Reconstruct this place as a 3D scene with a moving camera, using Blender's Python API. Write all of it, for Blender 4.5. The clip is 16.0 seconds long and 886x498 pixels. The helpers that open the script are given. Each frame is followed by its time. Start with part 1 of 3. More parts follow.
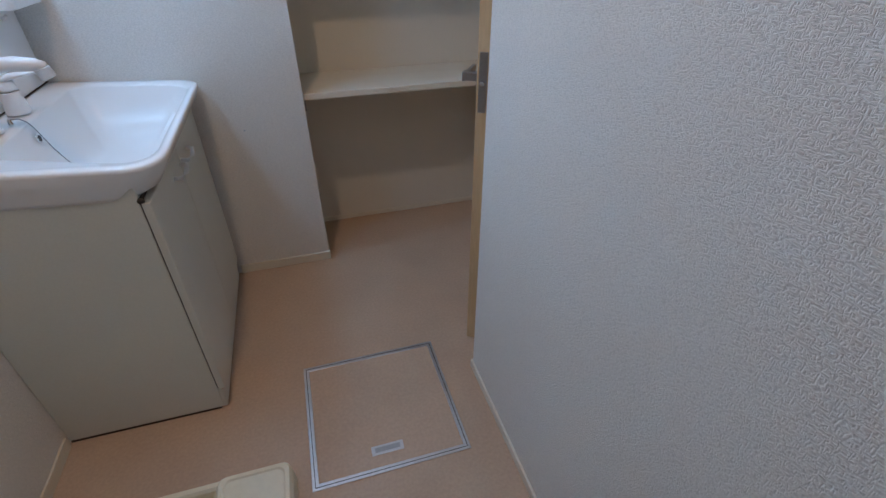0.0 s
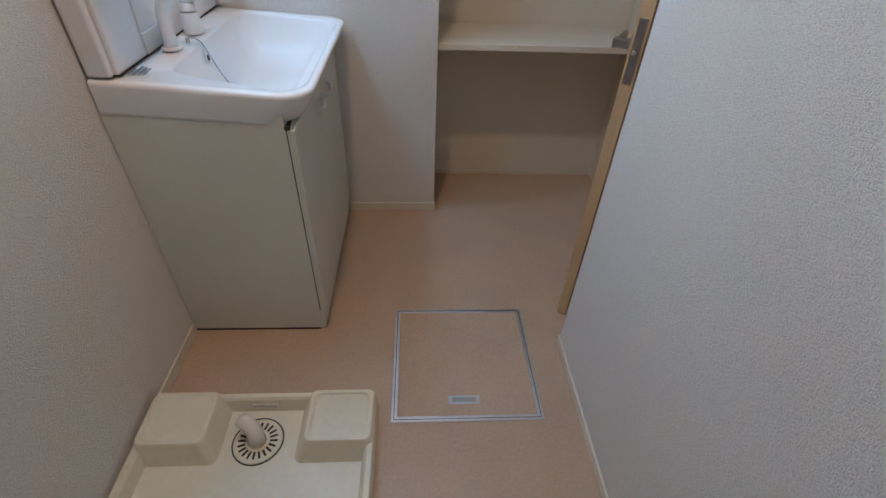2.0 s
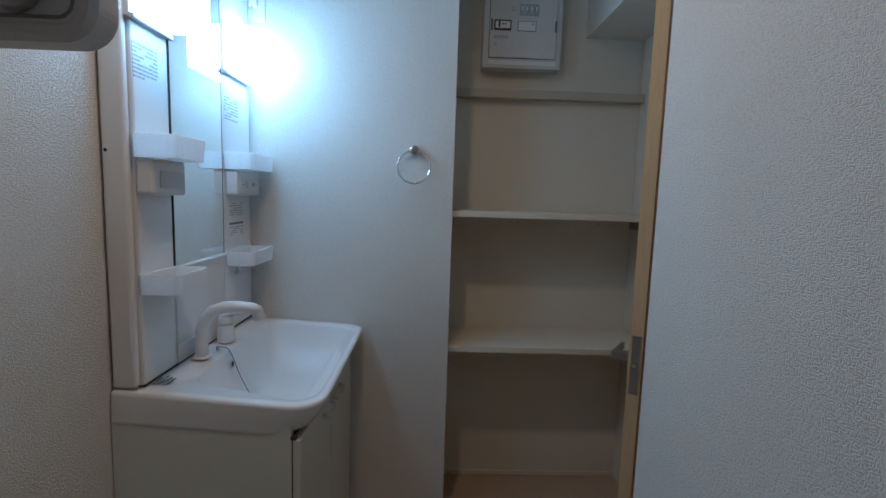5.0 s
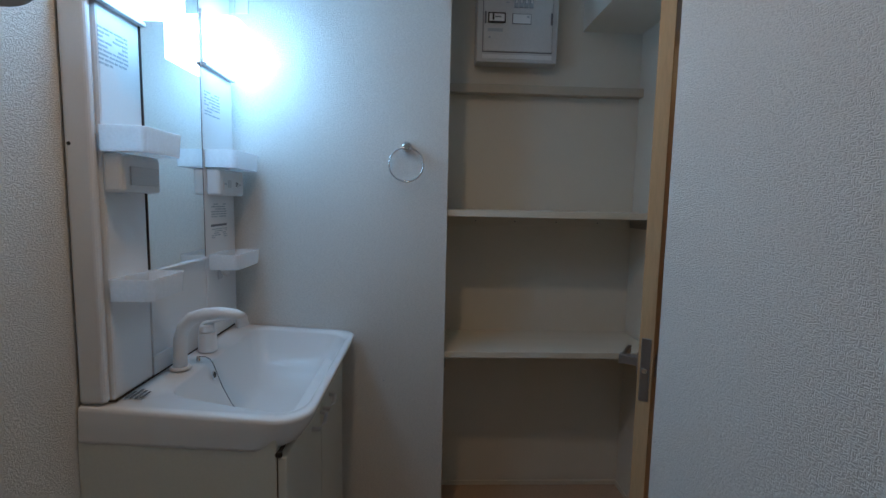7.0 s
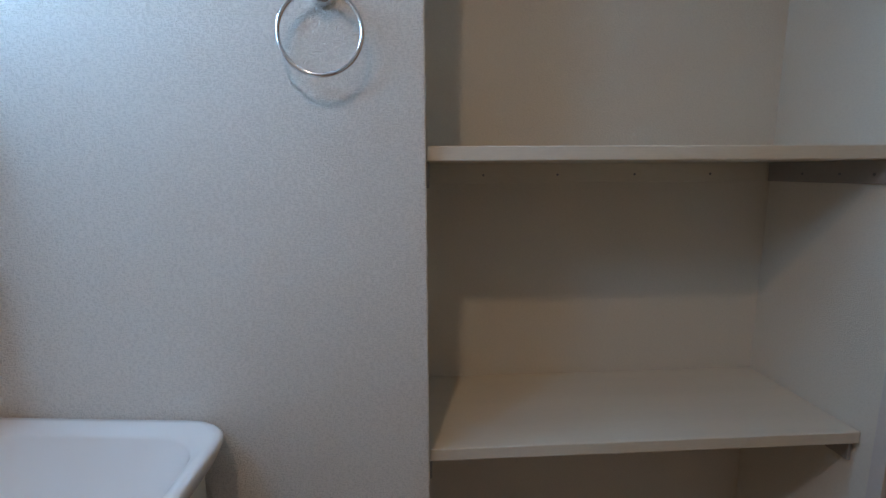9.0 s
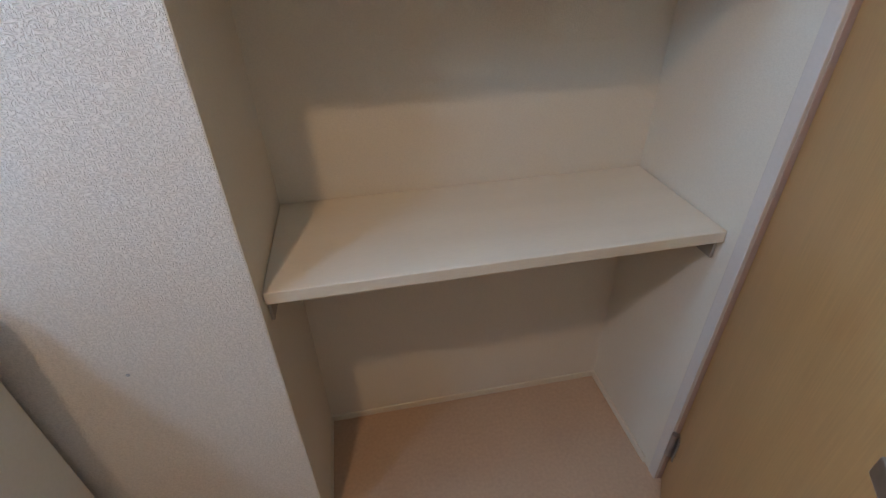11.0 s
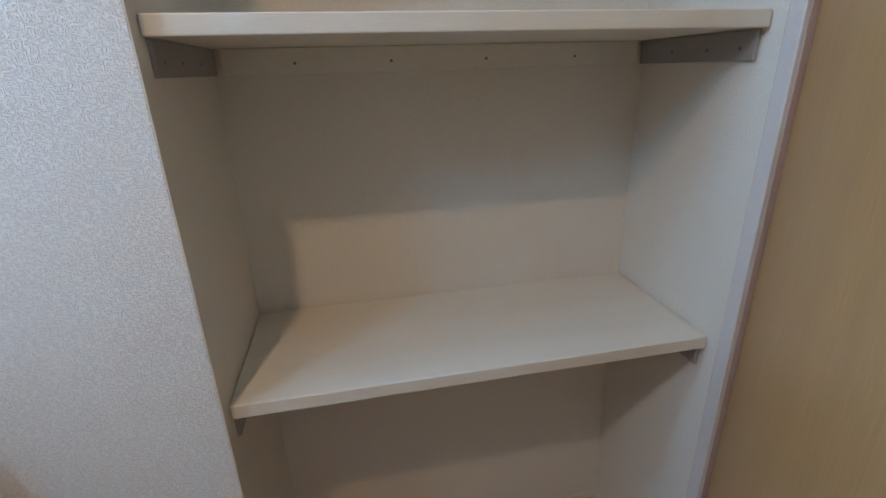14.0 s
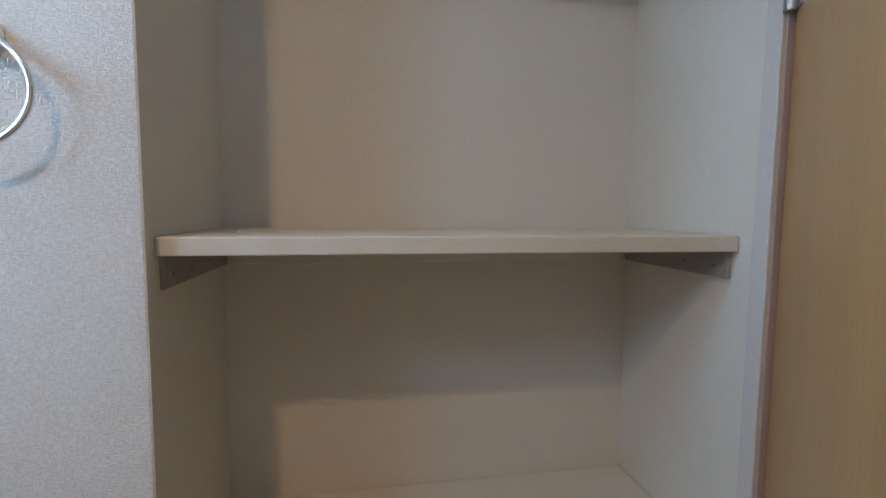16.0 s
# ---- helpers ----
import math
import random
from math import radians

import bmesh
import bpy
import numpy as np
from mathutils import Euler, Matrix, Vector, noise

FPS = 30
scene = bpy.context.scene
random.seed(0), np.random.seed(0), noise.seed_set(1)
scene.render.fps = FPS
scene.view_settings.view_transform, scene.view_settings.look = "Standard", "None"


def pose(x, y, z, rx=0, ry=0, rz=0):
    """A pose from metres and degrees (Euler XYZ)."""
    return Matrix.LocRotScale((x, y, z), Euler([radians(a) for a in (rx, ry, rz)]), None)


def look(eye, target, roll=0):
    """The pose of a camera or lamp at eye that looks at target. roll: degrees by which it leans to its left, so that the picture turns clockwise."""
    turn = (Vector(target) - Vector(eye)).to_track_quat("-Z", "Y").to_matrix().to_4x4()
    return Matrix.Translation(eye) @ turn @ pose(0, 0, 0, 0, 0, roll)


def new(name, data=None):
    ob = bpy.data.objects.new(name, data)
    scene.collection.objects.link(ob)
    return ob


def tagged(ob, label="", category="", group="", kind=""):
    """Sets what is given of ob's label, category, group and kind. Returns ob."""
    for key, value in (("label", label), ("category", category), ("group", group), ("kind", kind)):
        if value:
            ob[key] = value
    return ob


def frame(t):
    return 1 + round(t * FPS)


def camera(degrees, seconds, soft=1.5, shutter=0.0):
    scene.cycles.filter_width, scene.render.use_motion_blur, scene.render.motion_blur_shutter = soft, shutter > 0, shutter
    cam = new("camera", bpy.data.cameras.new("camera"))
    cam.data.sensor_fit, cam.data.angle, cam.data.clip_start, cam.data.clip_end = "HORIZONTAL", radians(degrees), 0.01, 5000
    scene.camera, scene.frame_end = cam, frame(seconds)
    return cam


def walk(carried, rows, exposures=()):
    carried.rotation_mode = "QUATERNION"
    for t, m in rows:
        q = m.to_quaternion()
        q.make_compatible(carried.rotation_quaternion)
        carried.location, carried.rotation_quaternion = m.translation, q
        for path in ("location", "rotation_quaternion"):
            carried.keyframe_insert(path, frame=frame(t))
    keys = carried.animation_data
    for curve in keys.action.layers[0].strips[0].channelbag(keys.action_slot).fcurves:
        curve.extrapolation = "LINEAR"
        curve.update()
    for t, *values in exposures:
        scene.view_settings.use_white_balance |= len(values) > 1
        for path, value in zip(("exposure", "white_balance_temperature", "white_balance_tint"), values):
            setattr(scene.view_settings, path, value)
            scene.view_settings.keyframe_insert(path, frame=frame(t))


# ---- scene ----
cam = camera(86.7, 16.0)
PATH = [
    (0, (0.802, -1.784, 1.239), (1.278, -0.213, 0.096), -0.0),
    (0.5, (0.752, -1.786, 1.244), (1.042, -0.197, 0.065), 0.7),
    (1, (0.741, -1.781, 1.245), (0.935, -0.207, 0.025), 1.7),
    (1.5, (0.739, -1.777, 1.239), (0.874, -0.219, -0.008), 2.2),
    (2, (0.736, -1.779, 1.237), (0.847, -0.241, -0.037), 2.6),
    (2.5, (0.734, -1.78, 1.236), (0.829, -0.253, -0.052), 2.7),
    (3, (0.734, -1.783, 1.232), (0.811, -0.144, 0.088), 2.5),
    (3.5, (0.74, -1.764, 1.237), (0.779, 0.067, 0.434), 2.2),
    (4, (0.746, -1.768, 1.278), (0.764, 0.183, 0.836), 1.9),
    (4.5, (0.749, -1.762, 1.292), (0.777, 0.22, 1.02), 1.5),
    (4.7, (0.734, -1.768, 1.307), (0.784, 0.216, 1.062), 1.9),
    (6.8, (0.749, -1.733, 1.304), (0.806, 0.257, 1.116), 1.6),
    (7, (0.733, -1.691, 1.285), (0.812, 0.297, 1.082), 1.2),
    (7.5, (0.736, -1.428, 1.237), (0.849, 0.557, 1.025), 0.8),
    (8, (0.732, -1.165, 1.221), (0.849, 0.82, 1.007), 0.7),
    (8.2, (0.745, -1.085, 1.221), (0.853, 0.899, 0.997), 0.3),
    (10.3, (0.882, -0.413, 1.203), (1.089, 1.411, 0.407), -3.0),
    (10.5, (0.91, -0.469, 1.215), (1.166, 1.297, 0.312), -2.6),
    (11, (0.994, -0.592, 1.184), (1.286, 1.042, 0.068), -1.6),
    (11.5, (1.037, -0.618, 1.169), (1.406, 0.956, -0.008), -0.4),
    (12, (1.043, -0.619, 1.163), (1.442, 0.923, -0.047), -0.2),
    (12.5, (1.044, -0.613, 1.156), (1.427, 0.927, -0.062), -0.6),
    (13, (1.045, -0.613, 1.152), (1.404, 0.956, -0.036), -1.1),
    (13.5, (1.042, -0.617, 1.146), (1.394, 1.063, 0.119), -1.3),
    (14, (1.028, -0.604, 1.187), (1.381, 1.229, 0.472), -1.7),
    (14.3, (1.023, -0.602, 1.238), (1.369, 1.297, 0.717), -1.8),
    (14.5, (1.034, -0.614, 1.261), (1.353, 1.316, 0.847), -1.2),
    (15, (1.028, -0.612, 1.265), (1.39, 1.344, 1.059), -0.4),
    (15.5, (1.058, -0.611, 1.288), (1.398, 1.352, 1.116), 0.4),
    (16, (1.058, -0.6, 1.29), (1.415, 1.361, 1.124), 0.5),
]
EXPOSURES = [(0, -0.27, 5750, 9), (1, -0.20, 6050, 9), (3, -0.08, 6250, 10), (3.5, -0.10, 6150, 9), (4, -0.63, 6000, 6), (4.5, -1.06, 5850, 4), (7, -1.33, 5800, 4), (8.2, -1.04, 5950, 7),
             (10.5, -0.13, 6900, 15), (11, 0.14, 6700, 13), (12.5, 0.25, 6350, 10), (14, 0.14, 6050, 8), (14.5, -0.04, 5950, 7), (15, -0.24, 6050, 8), (16, -0.18, 6350, 10)]
walk(cam, [(t, look(eye, target, roll)) for t, eye, target, roll in PATH], EXPOSURES)

# ---- light ----
world = bpy.data.worlds.new("world")
scene.world = world
world.use_nodes = True
world.node_tree.nodes["Background"].inputs[0].default_value = (0.5, 0.6, 0.75, 1)
world.node_tree.nodes["Background"].inputs[1].default_value = 0.05


def area_lamp(name, place, size, watts, colour, target=None, shape="DISK"):
    data = bpy.data.lights.new(name, "AREA")
    data.shape, data.size, data.energy, data.color = shape, size, watts, colour
    ob = new(name, data)
    ob.matrix_world = look(place, target or (place[0], place[1], place[2] - 1))
    return ob


WARM, COOL = (1.0, 0.64, 0.36), (0.345, 0.645, 1.0)
area_lamp("downlight_lamp", (0.55, -0.97, 2.285), 0.09, 8.2, WARM)
area_lamp("hall_downlight_lamp", (2.2, 0.9, 2.285), 0.09, 14.0, (1.0, 0.75, 0.50))
LAMP_GLOW = 37.0


# ---- materials ----
def material(name, colour, rough=0.5, metal=0.0, vary=0.06, scale=3.0, grain=0.03, grain_scale=160.0, bump=0.0, bump_scale=300.0,
             stretch=(1, 1, 1), coat=0.0, spec=0.5, milky=0.0):
    m = bpy.data.materials.new(name)
    m.use_nodes = True
    nt = m.node_tree
    n, l = nt.nodes, nt.links
    b = n["Principled BSDF"]
    b.inputs["Roughness"].default_value, b.inputs["Metallic"].default_value = rough, metal
    b.inputs["Coat Weight"].default_value = coat
    b.inputs["Specular IOR Level"].default_value = spec
    if milky:
        b.inputs["Subsurface Weight"].default_value, b.inputs["Subsurface Scale"].default_value = milky, 0.02
        b.inputs["Subsurface Radius"].default_value = (1, 1, 1)
    tc = n.new("ShaderNodeTexCoord")
    mp = n.new("ShaderNodeMapping")
    mp.inputs["Scale"].default_value = stretch
    l.new(tc.outputs["Object"], mp.inputs[0])
    total = None
    for amount, size, detail in ((vary, scale, 4.0), (grain, grain_scale, 2.0)):
        t = n.new("ShaderNodeTexNoise")
        t.inputs["Scale"].default_value, t.inputs["Detail"].default_value = size, detail
        l.new(mp.outputs[0], t.inputs["Vector"])
        r = n.new("ShaderNodeMapRange")
        r.inputs["From Min"].default_value, r.inputs["From Max"].default_value = 0.3, 0.7
        r.inputs["To Min"].default_value, r.inputs["To Max"].default_value = 1 - amount, 1 + amount
        l.new(t.outputs["Fac"], r.inputs["Value"])
        if total is None:
            total = r.outputs[0]
        else:
            mu = n.new("ShaderNodeMath")
            mu.operation = "MULTIPLY"
            l.new(total, mu.inputs[0])
            l.new(r.outputs[0], mu.inputs[1])
            total = mu.outputs[0]
    mix = n.new("ShaderNodeVectorMath")
    mix.operation = "SCALE"
    mix.inputs[0].default_value = colour
    l.new(total, mix.inputs["Scale"])
    l.new(mix.outputs[0], b.inputs["Base Color"])
    if bump:
        t = n.new("ShaderNodeTexNoise")
        t.inputs["Scale"].default_value, t.inputs["Detail"].default_value = bump_scale, 2.0
        l.new(mp.outputs[0], t.inputs["Vector"])
        bu = n.new("ShaderNodeBump")
        bu.inputs["Strength"].default_value, bu.inputs["Distance"].default_value = bump, 0.002
        l.new(t.outputs["Fac"], bu.inputs["Height"])
        l.new(bu.outputs[0], b.inputs["Normal"])
    return m


def wallpaper(name, colour, relief=0.6, hollow_shade=0.10):
    """Woven vinyl wallpaper: short raised threads across and upright."""
    m = bpy.data.materials.new(name)
    m.use_nodes = True
    nt = m.node_tree
    n, l = nt.nodes, nt.links
    b = n["Principled BSDF"]
    b.inputs["Roughness"].default_value = 0.75
    b.inputs["Specular IOR Level"].default_value = 0.3
    tc = n.new("ShaderNodeTexCoord")
    along = n.new("ShaderNodeVectorMath")
    along.operation = "DOT_PRODUCT"
    along.inputs[1].default_value = (1, 1, 0)
    l.new(tc.outputs["Object"], along.inputs[0])
    split = n.new("ShaderNodeSeparateXYZ")
    l.new(tc.outputs["Object"], split.inputs[0])
    flat = n.new("ShaderNodeCombineXYZ")
    l.new(along.outputs["Value"], flat.inputs["X"])
    l.new(split.outputs["Z"], flat.inputs["Z"])
    threads = []
    for scale in ((140, 1, 520), (520, 1, 140)):
        mp = n.new("ShaderNodeMapping")
        mp.inputs["Scale"].default_value = scale
        l.new(flat.outputs[0], mp.inputs[0])
        t = n.new("ShaderNodeTexNoise")
        t.inputs["Scale"].default_value, t.inputs["Detail"].default_value = 1.0, 1.0
        l.new(mp.outputs[0], t.inputs["Vector"])
        r = n.new("ShaderNodeMapRange")
        r.interpolation_type = "SMOOTHSTEP"
        r.inputs["From Min"].default_value, r.inputs["From Max"].default_value = 0.38, 0.58
        l.new(t.outputs["Fac"], r.inputs["Value"])
        threads.append(r.outputs[0])
    patch = n.new("ShaderNodeTexNoise")
    patch.inputs["Scale"].default_value, patch.inputs["Detail"].default_value = 160.0, 1.5
    l.new(tc.outputs["Object"], patch.inputs["Vector"])
    pick = n.new("ShaderNodeMapRange")
    pick.inputs["From Min"].default_value, pick.inputs["From Max"].default_value = 0.50, 0.56
    l.new(patch.outputs["Fac"], pick.inputs["Value"])
    thread = n.new("ShaderNodeMix")
    l.new(pick.outputs[0], thread.inputs["Factor"])
    l.new(threads[0], thread.inputs["A"])
    l.new(threads[1], thread.inputs["B"])
    bu = n.new("ShaderNodeBump")
    bu.inputs["Strength"].default_value, bu.inputs["Distance"].default_value = relief, 0.0009
    l.new(thread.outputs["Result"], bu.inputs["Height"])
    l.new(bu.outputs[0], b.inputs["Normal"])
    t = n.new("ShaderNodeTexNoise")
    t.inputs["Scale"].default_value, t.inputs["Detail"].default_value = 2.5, 4
    l.new(tc.outputs["Object"], t.inputs["Vector"])
    r = n.new("ShaderNodeMapRange")
    r.inputs["To Min"].default_value, r.inputs["To Max"].default_value = 0.95, 1.04
    l.new(t.outputs["Fac"], r.inputs["Value"])
    # Shade between the threads goes into the colour: hollows darker, tops slightly lighter.
    r2 = n.new("ShaderNodeMapRange")
    r2.inputs["To Min"].default_value, r2.inputs["To Max"].default_value = 1 - 2 * hollow_shade, 1 + 0.5 * hollow_shade
    l.new(thread.outputs["Result"], r2.inputs["Value"])
    mu = n.new("ShaderNodeMath")
    mu.operation = "MULTIPLY"
    l.new(r.outputs[0], mu.inputs[0])
    l.new(r2.outputs[0], mu.inputs[1])
    mix = n.new("ShaderNodeVectorMath")
    mix.operation = "SCALE"
    mix.inputs[0].default_value = colour
    l.new(mu.outputs[0], mix.inputs["Scale"])
    l.new(mix.outputs[0], b.inputs["Base Color"])
    return m


def glowing(name, colour, strength):
    m = bpy.data.materials.new(name)
    m.use_nodes = True
    b = m.node_tree.nodes["Principled BSDF"]
    b.inputs["Base Color"].default_value = (0.9, 0.9, 0.9, 1)
    b.inputs["Emission Color"].default_value = (*colour, 1)
    b.inputs["Emission Strength"].default_value = strength
    return m


PAPER = wallpaper("wallpaper", (0.80, 0.778, 0.735), 1.0, 0.055)
# Cream tint carries the warm light and shade inside the closet.
PAPER_CLOSET = wallpaper("closet_light_wallpaper", (0.72, 0.68, 0.60), 0.25, 0.02)
CEILING = wallpaper("ceiling_paper", (0.78, 0.76, 0.72), 0.4)
VINYL = material("floor_vinyl", (0.50, 0.362, 0.26), 0.42, vary=0.06, scale=4, grain=0.06, grain_scale=110, bump=0.12, bump_scale=220)
TRIM = material("painted_trim", (0.70, 0.65, 0.55), 0.45, vary=0.03, grain=0.02)
JAMB = material("painted_frame", (0.62, 0.58, 0.55), 0.4, vary=0.03, grain=0.02)
OAK = material("oak_veneer", (0.52, 0.30, 0.125), 0.38, vary=0.06, scale=2.2, grain=0.055, grain_scale=55, bump=0.04, bump_scale=120, stretch=(5, 5, 0.25))
OAK_EDGE = material("pale_edge_wood", (0.62, 0.46, 0.27), 0.5, vary=0.05, grain=0.06, grain_scale=70, stretch=(4, 4, 0.4))
ORANGE_WOOD = material("orange_wood", (0.50, 0.215, 0.075), 0.42, vary=0.08, scale=2.0, grain=0.08, grain_scale=50, stretch=(5, 5, 0.25))
SHELF = material("shelf_laminate", (0.72, 0.68, 0.59), 0.45, vary=0.03, grain=0.03, grain_scale=120, stretch=(0.4, 5, 5))
# Cream laminate with the shade of the rail's underside worked into the colour.
RAILBOARD_SHADED = material("shaded_rail_board", (0.50, 0.45, 0.37), 0.5, vary=0.04)
# Grey paint, taken darker for the shade below the shelf boards.
CLEAT = material("shaded_cleat_paint", (0.32, 0.305, 0.285), 0.5, vary=0.04)
CABINET = material("cabinet_laminate", (0.69, 0.70, 0.64), 0.38, vary=0.03, grain=0.02)
CERAMIC = material("basin_white", (0.80, 0.81, 0.82), 0.22, vary=0.012, grain=0.0, spec=0.3)
PLASTIC = material("white_plastic", (0.78, 0.78, 0.78), 0.3, vary=0.02, grain=0.01)
# White plastic darkened for shade; serves plainly grey parts too.
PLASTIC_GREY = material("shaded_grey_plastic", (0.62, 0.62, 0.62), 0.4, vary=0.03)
# Dark tone stands for the wall box's face being turned from the lamps.
FACE_UNLIT = material("unlit_face_plastic", (0.22, 0.215, 0.21), 0.45, vary=0.04)
FROST = material("frosted_tray_plastic", (0.84, 0.87, 0.90), 0.25, vary=0.02, milky=0.8)
ELBOW = material("milky_ivory_plastic", (0.74, 0.72, 0.64), 0.3, vary=0.03, milky=0.5)
PAN = material("pan_ivory_plastic", (0.75, 0.71, 0.57), 0.34, vary=0.05, scale=4, grain=0.03, grain_scale=60)
CHROME = material("chrome", (0.78, 0.78, 0.79), 0.10, 1.0, vary=0.02, grain=0)
SATIN = material("satin_nickel", (0.42, 0.42, 0.44), 0.32, 1.0, vary=0.04, grain=0.05)
ALU = material("brushed_aluminium", (0.62, 0.62, 0.64), 0.42, 1.0, vary=0.05, grain=0.08, grain_scale=200)
# Pinkish brown is the frame rebate's shade, put into a colour.
REBATE_SHADE = material("rebate_shade_tone", (0.47, 0.36, 0.33), 0.55, vary=0.04)
BLACK = material("black_rubber", (0.02, 0.02, 0.02), 0.6, vary=0.05)
INK = material("grey_print", (0.16, 0.17, 0.19), 0.6, vary=0.05)
INK_PALE = material("pale_print", (0.42, 0.46, 0.50), 0.6, vary=0.05)
MIRROR = material("mirror_silver", (0.86, 0.90, 0.90), 0.02, 1.0, vary=0.0, grain=0)
GAP = material("dark_gap", (0.05, 0.04, 0.035), 0.8, vary=0.05)
GLOW = glowing("lamp_shade_glow", COOL, LAMP_GLOW)
GLOW_WARM = glowing("downlight_glow", WARM, 12.0)


# ---- building helpers ----
BASE = {}


def thing(name, place, label, category, group="", kind=""):
    ob = new(name)
    ob.location = place
    BASE[ob.name] = Vector(place)
    return tagged(ob, label, category, group, kind)


def part(name, bm, mat, parent=None, label="", smooth=False, kind="", category=""):
    """Links a bmesh, built in room coordinates, as one mesh under a thing or a part."""
    shift = BASE[parent.name] if parent else Vector()
    bmesh.ops.translate(bm, verts=bm.verts, vec=-shift)
    bmesh.ops.recalc_face_normals(bm, faces=bm.faces)
    me = bpy.data.meshes.new(name)
    bm.to_mesh(me)
    bm.free()
    me.materials.append(mat)
    if smooth:
        me.polygons.foreach_set("use_smooth", [True] * len(me.polygons))
    ob = new(name, me)
    ob.parent = parent
    BASE[ob.name] = shift
    return tagged(ob, label, category, "", kind)


def box(x0, x1, y0, y1, z0, z1, bevel=0.0, segments=2, bm=None):
    out = bm or bmesh.new()
    m = Matrix.LocRotScale(((x0 + x1) / 2, (y0 + y1) / 2, (z0 + z1) / 2), None, (x1 - x0, y1 - y0, z1 - z0))
    made = bmesh.ops.create_cube(out, size=1, matrix=m)["verts"]
    if bevel:
        edges = list({e for v in made for e in v.link_edges})
        bmesh.ops.bevel(out, geom=edges, offset=bevel, segments=segments, profile=0.5, affect="EDGES")
    return out


def cylinder(place, axis, r1, r2, length, n=32, bm=None, bevel=0.0):
    """A cone or cylinder from place along axis."""
    out = bm or bmesh.new()
    q = Vector((0, 0, 1)).rotation_difference(Vector(axis))
    m = Matrix.Translation(Vector(place) + Vector(axis).normalized() * length / 2) @ q.to_matrix().to_4x4()
    made = bmesh.ops.create_cone(out, cap_ends=True, segments=n, radius1=r1, radius2=r2, depth=length, matrix=m)["verts"]
    if bevel:
        edges = [e for e in {e for v in made for e in v.link_edges} if any(len(f.verts) > 4 for f in e.link_faces)]
        bmesh.ops.bevel(out, geom=edges, offset=bevel, segments=2, profile=0.5, affect="EDGES")
    return out


def tube(points, radii, n=16, flat=1.0, bm=None):
    """A tube through points; flat squeezes it upright."""
    out = bm or bmesh.new()
    pts = [Vector(p) for p in points]
    rings = []
    for i, p in enumerate(pts):
        way = (pts[min(i + 1, len(pts) - 1)] - pts[max(i - 1, 0)]).normalized()
        side = way.cross(Vector((0, 1, 0)) if abs(way.y) < 0.9 else Vector((1, 0, 0))).normalized()
        other = way.cross(side)
        r = radii[i] if isinstance(radii, (list, tuple)) else radii
        rings.append([out.verts.new(p + side * (r * flat * math.cos(a)) + other * (r * math.sin(a)))
                      for a in (2 * math.pi * k / n for k in range(n))])
    for a, b in zip(rings, rings[1:]):
        for k in range(n):
            out.faces.new((a[k], a[(k + 1) % n], b[(k + 1) % n], b[k]))
    out.faces.new(rings[0])
    out.faces.new(rings[-1])
    return out


def torus(place, axis, big, small, n=48, k=12):
    out = bmesh.new()
    q = Vector((0, 0, 1)).rotation_difference(Vector(axis)).to_matrix()
    rings = []
    for i in range(n):
        a = 2 * math.pi * i / n
        rings.append([out.verts.new(Vector(place) + q @ Vector(((big + small * math.cos(b)) * math.cos(a), (big + small * math.cos(b)) * math.sin(a), small * math.sin(b))))
                      for b in (2 * math.pi * j / k for j in range(k))])
    for i in range(n):
        for j in range(k):
            out.faces.new((rings[i][j], rings[(i + 1) % n][j], rings[(i + 1) % n][(j + 1) % k], rings[i][(j + 1) % k]))
    return out


def outline(x0, x1, y0, y1, radii, steps=8):
    """Corners in turn: front near, front far, back far, back near."""
    pts = []
    for (cx, cy, a0), r in zip(((x1, y0, -90), (x1, y1, 0), (x0, y1, 90), (x0, y0, 180)), radii):
        ox = cx - r if cx == x1 else cx + r
        oy = cy - r if cy == y1 else cy + r
        for k in range(steps + 1):
            a = radians(a0 + 90 * k / steps)
            pts.append((ox + r * math.cos(a), oy + r * math.sin(a)))
    return pts


def skin(levels, cap_first=True, cap_last=True):
    out = bmesh.new()
    rings = [[out.verts.new((x, y, z)) for x, y in pts] for pts, z in levels]
    for a, b in zip(rings, rings[1:]):
        for k in range(len(a)):
            out.faces.new((a[k], a[(k + 1) % len(a)], b[(k + 1) % len(a)], b[k]))
    if cap_first:
        out.faces.new(rings[0])
    if cap_last:
        out.faces.new(rings[-1])
    return out


# ---- the room ----
W1, W2, DEEP = 0.811, 1.634, 0.327
EAST, TURN, TOP = 1.213, -0.777, 2.30


def structure(name, bm, mat, label, category):
    return part(name, bm, mat, None, label, kind="structure", category=category)


structure("floor", box(-0.1, 3.2, -3.1, 2.6, -0.06, 0.0), VINYL, "tan speckled vinyl floor of the washroom", "floor")
structure("ceiling", box(-0.1, 3.2, -3.1, 2.6, TOP, TOP + 0.08), CEILING, "plain white papered ceiling", "ceiling")
structure("wall_west", box(-0.1, 0.0, -3.1, 0.0, 0, TOP), PAPER, "white textured wallpaper on the wall behind the vanity", "wall")
structure("wall_north", box(-0.1, W1, 0.0, DEEP, 0, TOP), PAPER, "white woven wallpaper on the wall with the towel ring", "wall")
structure("wall_closet_back", box(-0.1, 1.80, DEEP, DEEP + 0.1, 0, TOP), PAPER_CLOSET, "papered back wall of the closet, tinted cream for warm light", "wall")
structure("wall_closet_lining", box(W1, W1 + 0.002, 0.001, DEEP, 0, TOP), PAPER_CLOSET, "papered inner wall of the closet, tinted cream for its shade", "wall")
